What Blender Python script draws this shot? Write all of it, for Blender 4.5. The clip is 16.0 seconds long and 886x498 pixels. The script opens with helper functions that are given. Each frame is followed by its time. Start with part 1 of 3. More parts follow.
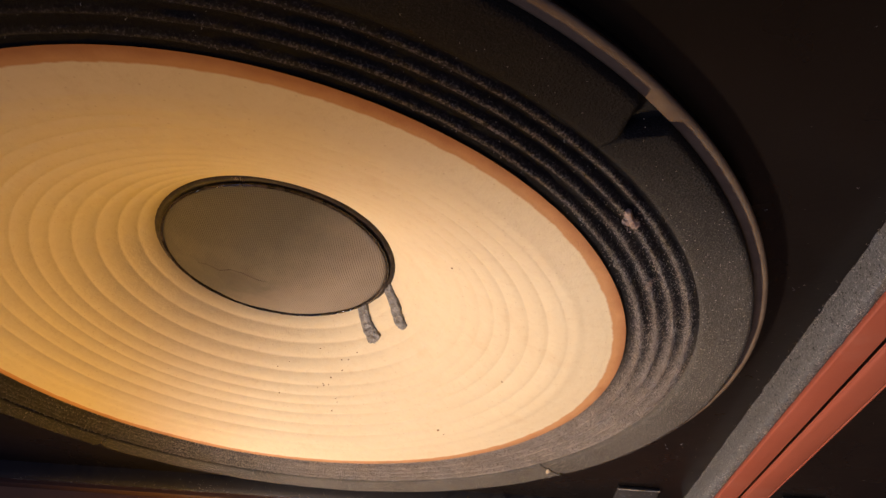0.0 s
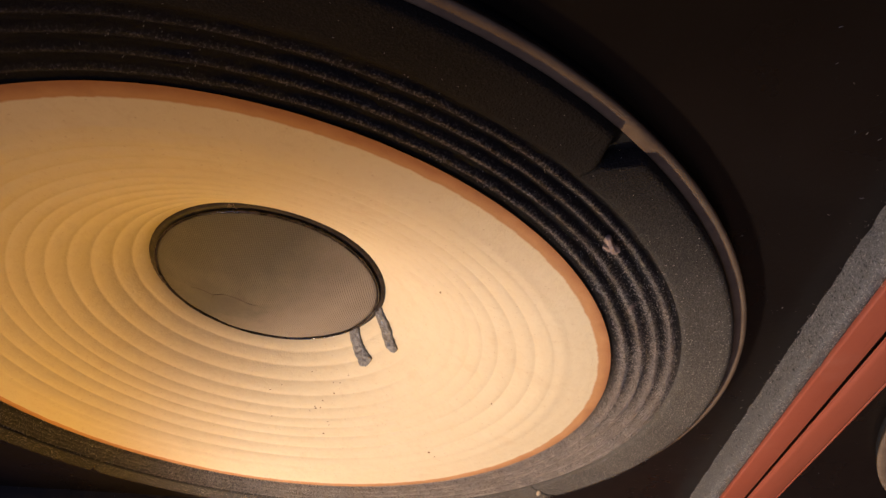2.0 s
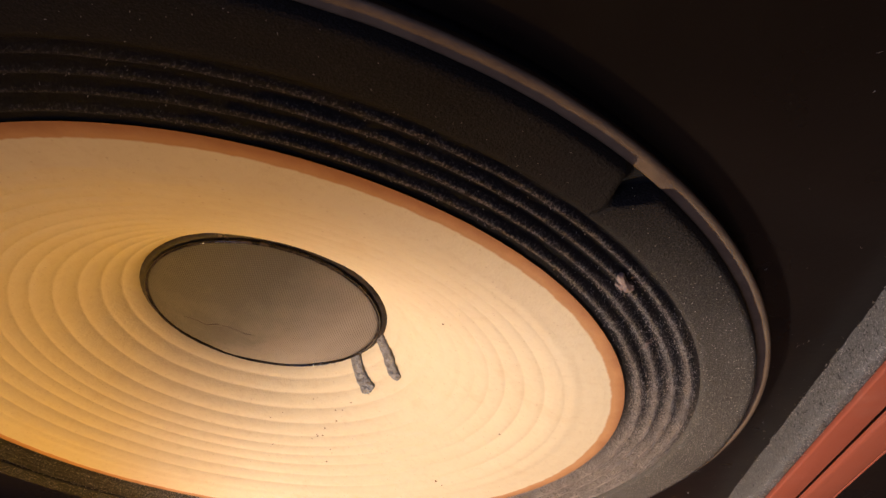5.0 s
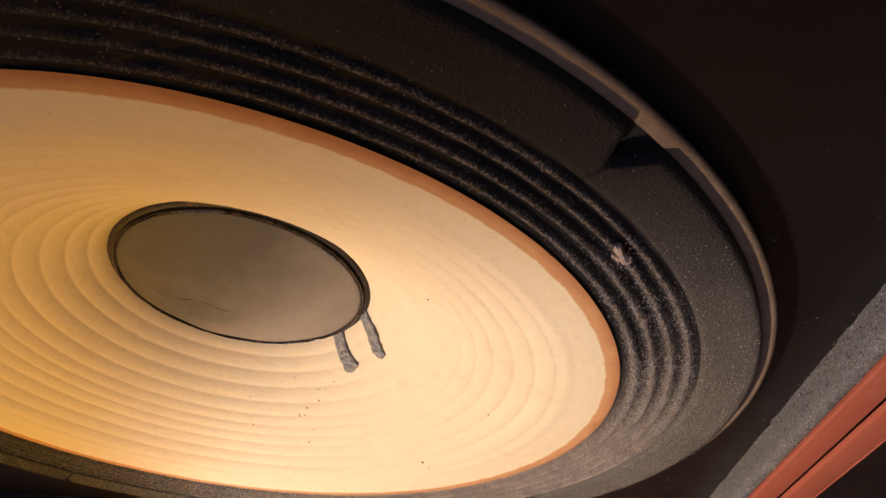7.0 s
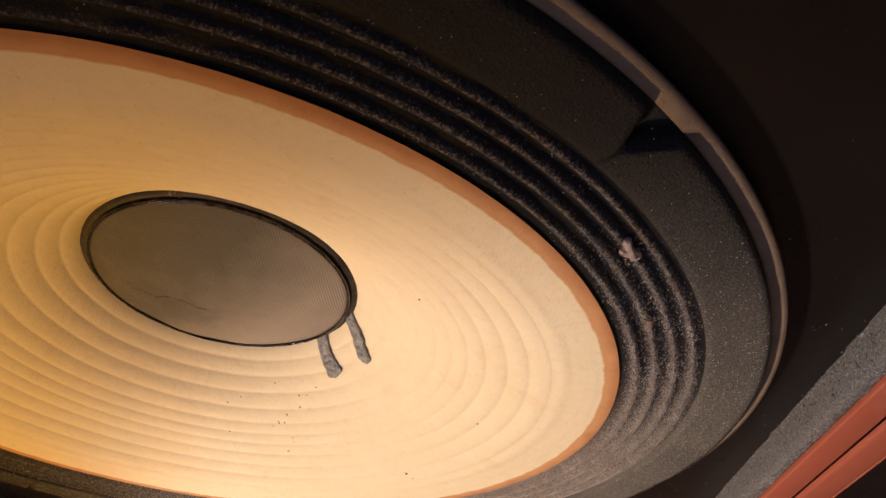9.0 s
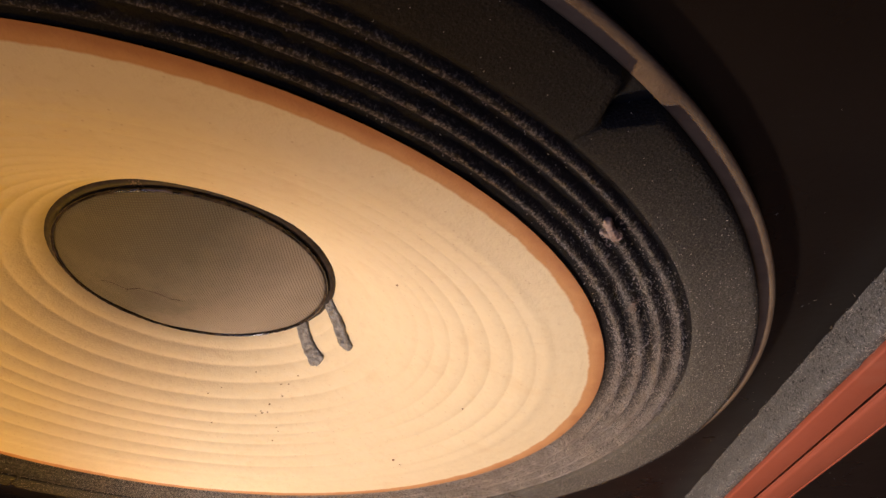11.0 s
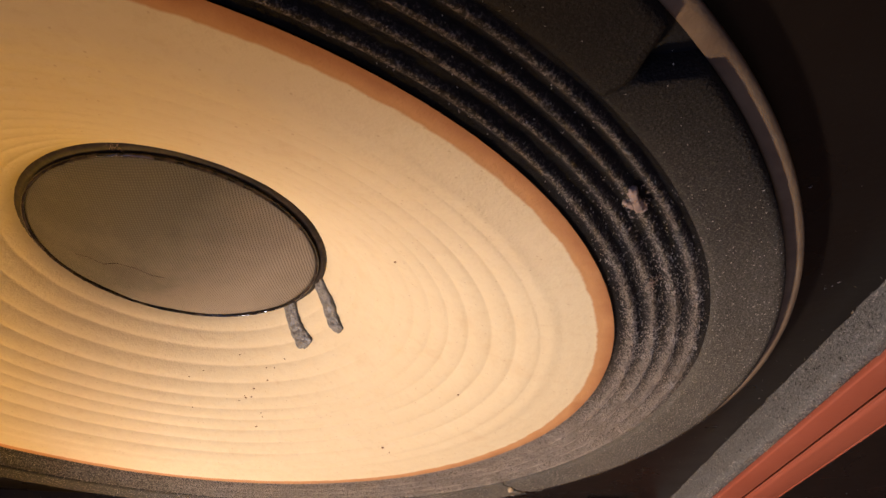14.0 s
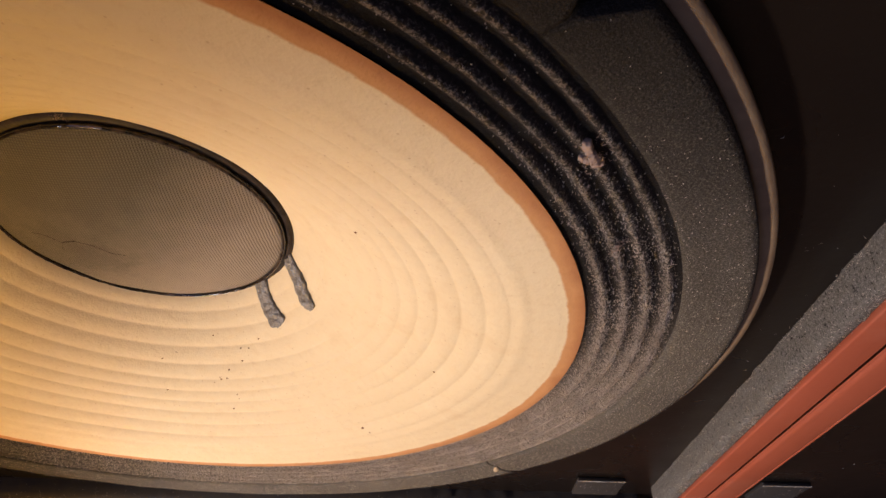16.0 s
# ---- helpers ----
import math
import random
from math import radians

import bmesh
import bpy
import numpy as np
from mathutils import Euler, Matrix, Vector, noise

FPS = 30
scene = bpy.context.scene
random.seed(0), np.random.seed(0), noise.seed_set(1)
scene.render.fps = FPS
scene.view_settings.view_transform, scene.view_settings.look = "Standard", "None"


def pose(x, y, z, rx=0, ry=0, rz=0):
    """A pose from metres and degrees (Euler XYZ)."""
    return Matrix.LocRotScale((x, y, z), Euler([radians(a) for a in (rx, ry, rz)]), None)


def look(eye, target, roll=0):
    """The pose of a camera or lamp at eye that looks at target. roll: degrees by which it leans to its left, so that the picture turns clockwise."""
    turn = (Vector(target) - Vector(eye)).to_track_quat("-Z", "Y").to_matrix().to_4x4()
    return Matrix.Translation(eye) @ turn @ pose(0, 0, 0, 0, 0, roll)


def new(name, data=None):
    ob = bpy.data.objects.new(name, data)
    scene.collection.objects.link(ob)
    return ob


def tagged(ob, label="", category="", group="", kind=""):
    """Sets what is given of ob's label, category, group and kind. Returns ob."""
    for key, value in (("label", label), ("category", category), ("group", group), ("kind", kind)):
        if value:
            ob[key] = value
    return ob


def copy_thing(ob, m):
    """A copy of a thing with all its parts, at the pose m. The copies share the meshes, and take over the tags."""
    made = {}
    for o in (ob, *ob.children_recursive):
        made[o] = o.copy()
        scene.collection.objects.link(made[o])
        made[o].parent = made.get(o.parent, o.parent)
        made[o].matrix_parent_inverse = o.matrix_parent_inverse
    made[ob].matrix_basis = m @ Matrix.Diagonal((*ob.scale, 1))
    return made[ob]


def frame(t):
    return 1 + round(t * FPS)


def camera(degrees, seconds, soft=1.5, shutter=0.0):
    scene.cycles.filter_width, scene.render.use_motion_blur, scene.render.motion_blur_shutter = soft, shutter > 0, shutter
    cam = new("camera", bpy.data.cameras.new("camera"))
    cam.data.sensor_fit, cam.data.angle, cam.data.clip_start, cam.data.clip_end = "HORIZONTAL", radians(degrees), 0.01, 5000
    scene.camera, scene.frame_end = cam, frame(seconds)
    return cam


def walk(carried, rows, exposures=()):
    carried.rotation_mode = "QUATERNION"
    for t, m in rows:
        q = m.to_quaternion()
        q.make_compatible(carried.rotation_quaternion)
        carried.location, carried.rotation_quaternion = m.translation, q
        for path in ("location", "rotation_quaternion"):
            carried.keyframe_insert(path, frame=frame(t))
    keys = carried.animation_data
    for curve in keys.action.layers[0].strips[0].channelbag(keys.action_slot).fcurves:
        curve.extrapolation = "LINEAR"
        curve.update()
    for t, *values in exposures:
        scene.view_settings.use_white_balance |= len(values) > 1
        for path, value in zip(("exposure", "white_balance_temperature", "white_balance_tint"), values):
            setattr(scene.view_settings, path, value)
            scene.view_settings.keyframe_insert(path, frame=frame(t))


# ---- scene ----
cam = camera(65.06, 16.0, soft=1.5)
# seconds, place in metres, Euler turn in degrees
ROWS = [
    (0.0, 0.09023, -0.10743, 0.40152, 35.817, 4.024, 5.017),
    (0.5, 0.09045, -0.10698, 0.40251, 36.200, 3.933, 5.063),
    (1.0, 0.09236, -0.10640, 0.40267, 36.427, 3.900, 4.443),
    (1.5, 0.09267, -0.10807, 0.40452, 37.126, 3.894, 4.408),
    (2.0, 0.09292, -0.10925, 0.40622, 37.514, 3.842, 4.601),
    (2.5, 0.09429, -0.11018, 0.40987, 38.280, 4.336, 4.752),
    (3.0, 0.09567, -0.10989, 0.41210, 38.148, 5.428, 5.156),
    (3.5, 0.09579, -0.10757, 0.41150, 37.694, 5.677, 5.091),
    (4.0, 0.09390, -0.10308, 0.40688, 37.696, 5.023, 4.450),
    (6.5, 0.09485, -0.08629, 0.39613, 35.742, 5.040, 4.396),
    (7.0, 0.09517, -0.08727, 0.39032, 35.428, 4.520, 4.308),
    (7.5, 0.09227, -0.08999, 0.38937, 36.089, 4.137, 4.859),
    (8.0, 0.09005, -0.09092, 0.38445, 36.676, 3.116, 5.165),
    (8.5, 0.09236, -0.08766, 0.38266, 36.397, 3.230, 4.720),
    (9.0, 0.09074, -0.08613, 0.38032, 36.665, 2.498, 4.365),
    (9.5, 0.08975, -0.08730, 0.37995, 35.682, 3.566, 4.730),
    (12.0, 0.09570, -0.07583, 0.36942, 34.036, 2.280, 1.505),
    (12.5, 0.09508, -0.07510, 0.36690, 33.362, 2.345, 1.663),
    (13.0, 0.09253, -0.07777, 0.36775, 34.045, 1.539, 2.133),
    (13.5, 0.08678, -0.07863, 0.36975, 34.489, 1.528, 2.739),
    (14.0, 0.08791, -0.07800, 0.36467, 33.956, 0.950, 2.503),
    (14.5, 0.09163, -0.07530, 0.36254, 33.066, 1.518, 2.036),
    (15.0, 0.09451, -0.07510, 0.35997, 32.505, 2.124, 1.968),
    (15.5, 0.08952, -0.08046, 0.36305, 33.163, 2.037, 3.096),
    (16.0, 0.09836, -0.07610, 0.35547, 32.644, 2.036, 1.973),
]
walk(cam, [(t, pose(*p)) for t, *p in ROWS], exposures=((0.0, 0.04), (4.2, 0.08), (6.3, 0.25), (6.8, 0.2), (7.5, 0.1), (9.5, 0.04), (16.0, 0.0)))

# ---- light ----
AXIS = 0.193          # height of the woofer's axis over the floor
FRONT = pose(0, 0, AXIS, 90, 0, 0)   # front-panel plane: x right, y up, z out of the panel


def lamp(kind, name, energy, colour, m):
    data = bpy.data.lights.new(name, kind)
    data.energy, data.color = energy, colour
    ob = new(name, data)
    ob.matrix_world = m
    return ob


def on_front(x, y, z):
    return FRONT @ Vector((x, y, z))


# a torch low in front, with a whitish hot spot and a yellow halo; an unseen warm fill lamp added at the right; daylight
# from a window
CORE_AT = on_front(-0.28, -0.15, 0.46)
torch = lamp("SPOT", "torch", 8.9, (0.95, 0.985, 1.18), look(CORE_AT, on_front(0.245, -0.15, 0)))
torch.data.spot_size, torch.data.spot_blend, torch.data.shadow_soft_size = radians(55), 0.5, 0.03
halo = lamp("SPOT", "torch_halo", 10.8, (1.0, 0.50, 0.025), look(CORE_AT, on_front(0.015, -0.075, 0)))
halo.data.spot_size, halo.data.spot_blend, halo.data.shadow_soft_size = radians(50), 1.0, 0.03
fill = lamp("POINT", "fill_lamp", 1.3, (1.0, 0.70, 0.45), Matrix.Translation(on_front(0.40, 0.08, 0.80)))
fill.data.shadow_soft_size = 0.02
room_light = lamp("AREA", "window_daylight", 7.5, (0.40, 0.48, 1.0), look((-0.9, -1.93, 1.5), (0, 0, 0.6)))
room_light.data.shape, room_light.data.size, room_light.data.size_y = "RECTANGLE", 0.9, 1.1
world = bpy.data.worlds.new("world")
scene.world = world
world.use_nodes = True
world.node_tree.nodes["Background"].inputs[0].default_value = (0.35, 0.42, 0.6, 1)
world.node_tree.nodes["Background"].inputs[1].default_value = 0.12

# ---- materials ----


class Mat:
    """Small builder for a node material."""

    def __init__(self, name, base, rough=0.6, metal=0.0, spec=0.5):
        self.m = bpy.data.materials.new(name)
        self.m.use_nodes = True
        self.t = self.m.node_tree
        self.b = self.t.nodes["Principled BSDF"]
        self.b.inputs["Base Color"].default_value = (*base, 1)
        self.b.inputs["Roughness"].default_value = rough
        self.b.inputs["Metallic"].default_value = metal
        self.b.inputs["Specular IOR Level"].default_value = spec
        self.co = self.t.nodes.new("ShaderNodeTexCoord").outputs["Object"]
        self.colour = self.rgb(base)
        self.height = None

    def rgb(self, c):
        n = self.t.nodes.new("ShaderNodeRGB")
        n.outputs[0].default_value = (*c, 1)
        return n.outputs[0]

    def noise(self, scale, detail=4, rough=0.55, stretch=None):
        n = self.t.nodes.new("ShaderNodeTexNoise")
        n.inputs["Scale"].default_value = scale
        n.inputs["Detail"].default_value = detail
        n.inputs["Roughness"].default_value = rough
        co = self.co
        if stretch:
            mp = self.t.nodes.new("ShaderNodeMapping")
            mp.inputs["Scale"].default_value = stretch
            self.t.links.new(co, mp.inputs[0])
            co = mp.outputs[0]
        self.t.links.new(co, n.inputs["Vector"])
        return n.outputs["Fac"]

    def voronoi(self, scale, feature="F1"):
        n = self.t.nodes.new("ShaderNodeTexVoronoi")
        n.inputs["Scale"].default_value = scale
        n.feature = feature
        self.t.links.new(self.co, n.inputs["Vector"])
        return n.outputs["Distance"]

    def wave(self, scale, axis):
        n = self.t.nodes.new("ShaderNodeTexWave")
        n.inputs["Scale"].default_value = scale
        n.inputs["Distortion"].default_value = 1.6
        n.inputs["Detail"].default_value = 1
        n.bands_direction = axis
        self.t.links.new(self.co, n.inputs["Vector"])
        return n.outputs["Fac"]

    def ramp(self, fac, a, b, lo=0.0, hi=1.0):
        n = self.t.nodes.new("ShaderNodeMapRange")
        n.inputs["From Min"].default_value, n.inputs["From Max"].default_value = a, b
        n.inputs["To Min"].default_value, n.inputs["To Max"].default_value = lo, hi
        self.t.links.new(fac, n.inputs["Value"])
        return n.outputs["Result"]

    def math(self, op, a, b):
        n = self.t.nodes.new("ShaderNodeMath")
        n.operation = op
        for i, v in enumerate((a, b)):
            if isinstance(v, (int, float)):
                n.inputs[i].default_value = v
            else:
                self.t.links.new(v, n.inputs[i])
        return n.outputs[0]

    def radius(self):
        """Distance from the local z axis."""
        s = self.t.nodes.new("ShaderNodeVectorMath")
        s.operation = "MULTIPLY"
        s.inputs[1].default_value = (1, 1, 0)
        self.t.links.new(self.co, s.inputs[0])
        n = self.t.nodes.new("ShaderNodeVectorMath")
        n.operation = "LENGTH"
        self.t.links.new(s.outputs[0], n.inputs[0])
        return n.outputs["Value"]

    def axis(self, i):
        n = self.t.nodes.new("ShaderNodeSeparateXYZ")
        self.t.links.new(self.co, n.inputs[0])
        return n.outputs[i]

    def attr(self, name):
        n = self.t.nodes.new("ShaderNodeAttribute")
        n.attribute_name = name
        return n.outputs["Fac"]

    def mix(self, fac, c):
        n = self.t.nodes.new("ShaderNodeMix")
        n.data_type = "RGBA"
        self.t.links.new(fac, n.inputs["Factor"])
        self.t.links.new(self.colour, n.inputs["A"])
        n.inputs["B"].default_value = (*c, 1)
        self.colour = n.outputs["Result"]
        return self

    def rough(self, fac, lo, hi):
        self.t.links.new(self.ramp(fac, 0.3, 0.7, lo, hi), self.b.inputs["Roughness"])
        return self

    def bump(self, fac, dist, strength=1.0):
        n = self.t.nodes.new("ShaderNodeBump")
        n.inputs["Distance"].default_value = dist
        n.inputs["Strength"].default_value = strength
        self.t.links.new(fac, n.inputs["Height"])
        if self.height is not None:
            self.t.links.new(self.height, n.inputs["Normal"])
        self.height = n.outputs["Normal"]
        return self

    def done(self):
        self.t.links.new(self.colour, self.b.inputs["Base Color"])
        if self.height is not None:
            self.t.links.new(self.height, self.b.inputs["Normal"])
        return self.m


def paper_material():
    m = Mat("cone_paper", (0.74, 0.64, 0.435), 0.7, spec=0.2)
    m.mix(m.ramp(m.noise(9, 3), 0.35, 0.75, 0, 0.35), (0.68, 0.56, 0.34))
    m.mix(m.ramp(m.noise(110, 6, 0.7), 0.45, 0.75, 0, 0.35), (0.80, 0.72, 0.51))
    m.mix(m.ramp(m.noise(420, 4, 0.7), 0.52, 0.72, 0, 0.28), (0.60, 0.47, 0.27))
    m.mix(m.ramp(m.noise(60, 4, 0.6), 0.60, 0.75, 0, 0.28), (0.60, 0.43, 0.225))
    m.mix(m.ramp(m.voronoi(330), 0.11, 0.06, 0, 0.35), (0.42, 0.27, 0.14))
    # brushed brown edge, a little off centre
    edge = m.math("ADD", m.math("ADD", m.radius(), m.math("MULTIPLY", m.axis(1), 0.008)), m.ramp(m.noise(200, 5), 0.3, 0.7, -0.0003, 0.0003))
    m.mix(m.ramp(edge, 0.1209, 0.1215, 0, 0.86), (0.53, 0.245, 0.085))
    m.mix(m.ramp(m.math("ADD", edge, m.ramp(m.noise(90, 4), 0.3, 0.7, -0.001, 0.001)), 0.1222, 0.1250, 0, 0.7), (0.34, 0.14, 0.06))
    m.bump(m.noise(1500, 3), 0.00016, 0.7).bump(m.noise(260, 4), 0.0004, 0.5)
    return m.done()


def surround_material():
    m = Mat("doped_cloth", (0.008, 0.0075, 0.0078), 0.5, spec=0.4)
    fine = m.noise(1700, 4, 0.8)
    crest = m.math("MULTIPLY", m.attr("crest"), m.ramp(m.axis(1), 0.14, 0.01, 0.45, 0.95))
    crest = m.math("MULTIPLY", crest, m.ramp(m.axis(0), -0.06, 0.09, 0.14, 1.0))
    crest = m.math("MULTIPLY", crest, m.ramp(m.noise(850, 3, 0.7), 0.36, 0.6, 0.35, 1.15))
    # dust lies low; its leftward fade puts the torch's dim side into the colour
    dust_and_light = m.math("MULTIPLY", m.ramp(m.axis(1), 0.03, -0.075, 0.0, 1.0), m.ramp(m.axis(0), -0.11, 0.03, 0.12, 1.0))
    cover = m.math("MINIMUM", m.math("ADD", crest, dust_and_light), 1.0)
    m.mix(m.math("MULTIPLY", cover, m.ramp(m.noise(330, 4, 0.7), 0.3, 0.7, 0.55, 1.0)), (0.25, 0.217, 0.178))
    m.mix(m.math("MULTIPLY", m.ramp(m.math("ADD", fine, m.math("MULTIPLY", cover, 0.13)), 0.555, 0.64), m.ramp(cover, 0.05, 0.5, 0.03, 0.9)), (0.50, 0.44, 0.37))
    m.mix(m.ramp(m.noise(1150, 3, 0.8), 0.47, 0.38, 0, 0.6), (0.030, 0.027, 0.025))
    m.bump(fine, 0.0014, 1.0).bump(m.noise(700, 3), 0.0004, 0.5)
    return m.done()


def gasket_material():
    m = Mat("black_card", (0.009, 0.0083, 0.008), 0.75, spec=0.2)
    # low-lying dust, with shade toward the left mixed into its colour
    dust_and_light = m.math("MULTIPLY", m.ramp(m.axis(1), 0.105, 0.0, 0.07, 1.0), m.ramp(m.axis(0), -0.12, 0.0, 0.15, 1.0))
    m.mix(m.math("MULTIPLY", m.ramp(m.noise(40, 5, 0.6), 0.25, 0.75, 0.45, 1.0), dust_and_light), (0.128, 0.117, 0.098))
    m.mix(m.math("MULTIPLY", m.ramp(m.noise(2600, 3, 0.85), 0.52, 0.60), dust_and_light), (0.26, 0.245, 0.21))
    m.mix(m.ramp(m.noise(2100, 3, 0.8), 0.44, 0.36, 0, 0.6), (0.010, 0.009, 0.009))
    m.bump(m.noise(1800, 3), 0.0005, 0.9).bump(m.noise(60, 3), 0.0002, 0.3)
    return m.done()


def card_edge_material():
    m = Mat("card_edge", (0.225, 0.165, 0.11), 0.7, spec=0.3)
    m.mix(m.ramp(m.noise(160, 5), 0.4, 0.7, 0, 0.45), (0.36, 0.28, 0.18))
    m.mix(m.ramp(m.noise(60, 3), 0.5, 0.7, 0, 0.6), (0.13, 0.09, 0.065))
    m.bump(m.noise(900, 3), 0.0003, 0.6)
    return m.done()


def cap_material():
    m = Mat("cap_gauze", (0.088, 0.081, 0.060), 0.6, spec=0.35)
    weave = m.math("MULTIPLY", m.wave(400, "X"), m.wave(400, "Y"))
    m.mix(m.ramp(weave, 0.05, 0.75, 0, 0.45), (0.18, 0.165, 0.13))
    # torch light on the lower right put into the gauze colour, with its dust
    dust_and_light = m.math("ADD", m.ramp(m.math("SUBTRACT", m.axis(0), m.axis(1)), -0.012, 0.035, 0, 0.75), m.ramp(m.noise(55, 6, 0.7), 0.35, 0.65, -0.10, 0.10))
    m.mix(m.math("MAXIMUM", dust_and_light, 0.0), (0.35, 0.292, 0.232))
    # one dark bald patch beside the cracks
    p = m.t.nodes.new("ShaderNodeVectorMath")
    p.operation = "DISTANCE"
    p.inputs[1].default_value = (-0.012, -0.009, -0.030)
    m.t.links.new(m.co, p.inputs[0])
    patch = m.math("ADD", p.outputs["Value"], m.ramp(m.noise(110, 5, 0.7), 0.3, 0.7, -0.005, 0.005))
    m.mix(m.ramp(patch, 0.012, 0.006, 0, 0.5), (0.085, 0.074, 0.060))
    m.bump(weave, 0.00026, 0.9).bump(m.noise(900, 2), 0.0001, 0.4)
    return m.done()


def hem_material():
    m = Mat("cap_hem", (0.015, 0.0115, 0.0095), 0.6, spec=0.3)
    m.mix(m.ramp(m.noise(260, 5, 0.7), 0.42, 0.68, 0, 0.6), (0.072, 0.050, 0.039))
    m.bump(m.noise(800, 3), 0.0003, 0.7)
    return m.done()


def glue_material():
    m = Mat("black_cement", (0.010, 0.008, 0.007), 0.28, spec=0.5)
    m.mix(m.ramp(m.noise(300, 4), 0.42, 0.65, 0, 0.7), (0.085, 0.062, 0.048))
    m.rough(m.noise(220, 3), 0.04, 0.12)
    m.bump(m.noise(420, 3), 0.0002, 0.5)
    return m.done()


def lead_material():
    m = Mat("lead_cement", (0.115, 0.112, 0.108), 0.38, spec=0.5)
    m.mix(m.ramp(m.noise(420, 5, 0.7), 0.42, 0.66, 0, 0.8), (0.27, 0.265, 0.255))
    m.mix(m.ramp(m.noise(230, 4), 0.58, 0.7, 0, 0.7), (0.055, 0.045, 0.038))
    m.bump(m.noise(700, 4), 0.0007, 1.0)
    return m.done()


def panel_material():
    m = Mat("black_lacquer", (0.007, 0.0057, 0.0052), 0.30, spec=0.4)
    m.mix(m.ramp(m.noise(14, 3), 0.4, 0.7, 0, 0.5), (0.016, 0.0112, 0.0085))
    m.mix(m.ramp(m.noise(1500, 3, 0.7), 0.62, 0.8, 0, 0.25), (0.09, 0.08, 0.07))
    m.rough(m.noise(30, 4), 0.22, 0.38)
    m.bump(m.noise(500, 3), 0.0001, 0.35)
    return m.done()


def red_material():
    m = Mat("red_paint", (0.40, 0.105, 0.058), 0.55, spec=0.35)
    m.mix(m.ramp(m.noise(25, 4), 0.4, 0.7, 0, 0.5), (0.40, 0.115, 0.065))
    m.mix(m.ramp(m.noise(900, 4, 0.7), 0.66, 0.8, 0, 0.5), (0.55, 0.27, 0.18))
    m.mix(m.ramp(m.noise(28, 4, 0.6), 0.55, 0.75, 0, 0.45), (0.50, 0.21, 0.14))
    m.mix(m.ramp(m.noise(120, 3, 0.6, (6, 0.4, 1)), 0.62, 0.75, 0, 0.4), (0.25, 0.055, 0.03))
    m.rough(m.noise(16, 3), 0.24, 0.62)
    m.bump(m.noise(350, 3), 0.00012, 0.5).bump(m.noise(60, 2, 0.5, (4, 0.3, 1)), 0.0003, 0.4)
    return m.done()


def felt_material():
    m = Mat("grey_felt", (0.175, 0.173, 0.163), 0.95, spec=0.1)
    m.mix(m.ramp(m.noise(1400, 4, 0.8), 0.54, 0.66, 0, 0.8), (0.46, 0.455, 0.44))
    m.mix(m.ramp(m.noise(900, 3, 0.7), 0.42, 0.34, 0, 0.85), (0.02, 0.02, 0.02))
    m.bump(m.noise(1300, 4, 0.7), 0.0009, 1.0).bump(m.noise(300, 3), 0.001, 0.5)
    return m.done()


def dust_material():
    m = Mat("lint", (0.74, 0.68, 0.60), 0.9, spec=0.2)
    m.mix(m.ramp(m.noise(120, 2), 0.4, 0.6, 0, 0.6), (0.34, 0.30, 0.25))
    return m.done()


def crumb_material():
    m = Mat("brown_crumb", (0.30, 0.15, 0.065), 0.8)
    m.mix(m.noise(400), (0.16, 0.07, 0.03))
    return m.done()


def plain_material(name, base, rough, scale=6):
    m = Mat(name, base, rough)
    m.mix(m.ramp(m.noise(scale, 4), 0.35, 0.7, 0, 0.4), tuple(c * 0.8 for c in base))
    m.bump(m.noise(scale * 40, 3), 0.001, 0.3)
    return m.done()


PAPER, CLOTH, CARD, EDGE = paper_material(), surround_material(), gasket_material(), card_edge_material()
GAUZE, HEM, GLUE, LEAD, LACQUER = cap_material(), hem_material(), glue_material(), lead_material(), panel_material()
PAD = plain_material("dark_pad", (0.034, 0.031, 0.030), 0.9, 500)
TUFT = Mat("matted_lint", (0.42, 0.32, 0.265), 0.95).done()
# the red edge paint darkened, so the bottom panel's shade sits in its colour
DIM_RED = plain_material("dimmed_red_paint", (0.10, 0.042, 0.022), 0.6, 40)
FLAKE = plain_material("raw_card", (0.55, 0.45, 0.31), 0.8, 90)
RED, FELT, LINT, CRUMB = red_material(), felt_material(), dust_material(), crumb_material()
DARK = plain_material("blackened_steel", (0.006, 0.006, 0.007), 0.8, 40)
WALL = plain_material("painted_plaster", (0.45, 0.42, 0.38), 0.85)
FLOOR = plain_material("brown_floor", (0.42, 0.22, 0.12), 0.5, 30)

# ---- mesh helpers ----


def smooth(bm, on=True):
    for f in bm.faces:
        f.smooth = on
    return bm


def link(name, bm, material, kind_smooth=True):
    smooth(bm, kind_smooth)
    bmesh.ops.recalc_face_normals(bm, faces=bm.faces)
    me = bpy.data.meshes.new(name)
    bm.to_mesh(me)
    bm.free()
    me.materials.append(material)
    return new(name, me)


def part(name, bm, material, parent, label="", shade=True):
    ob = link(name, bm, material, shade)
    ob.parent = parent
    if label:
        ob["label"] = label
    return ob


def thing(name, m, label, category, group=""):
    ob = new(name)
    ob.matrix_world = m
    ob.empty_display_size = 0.02
    return tagged(ob, label, category, group)


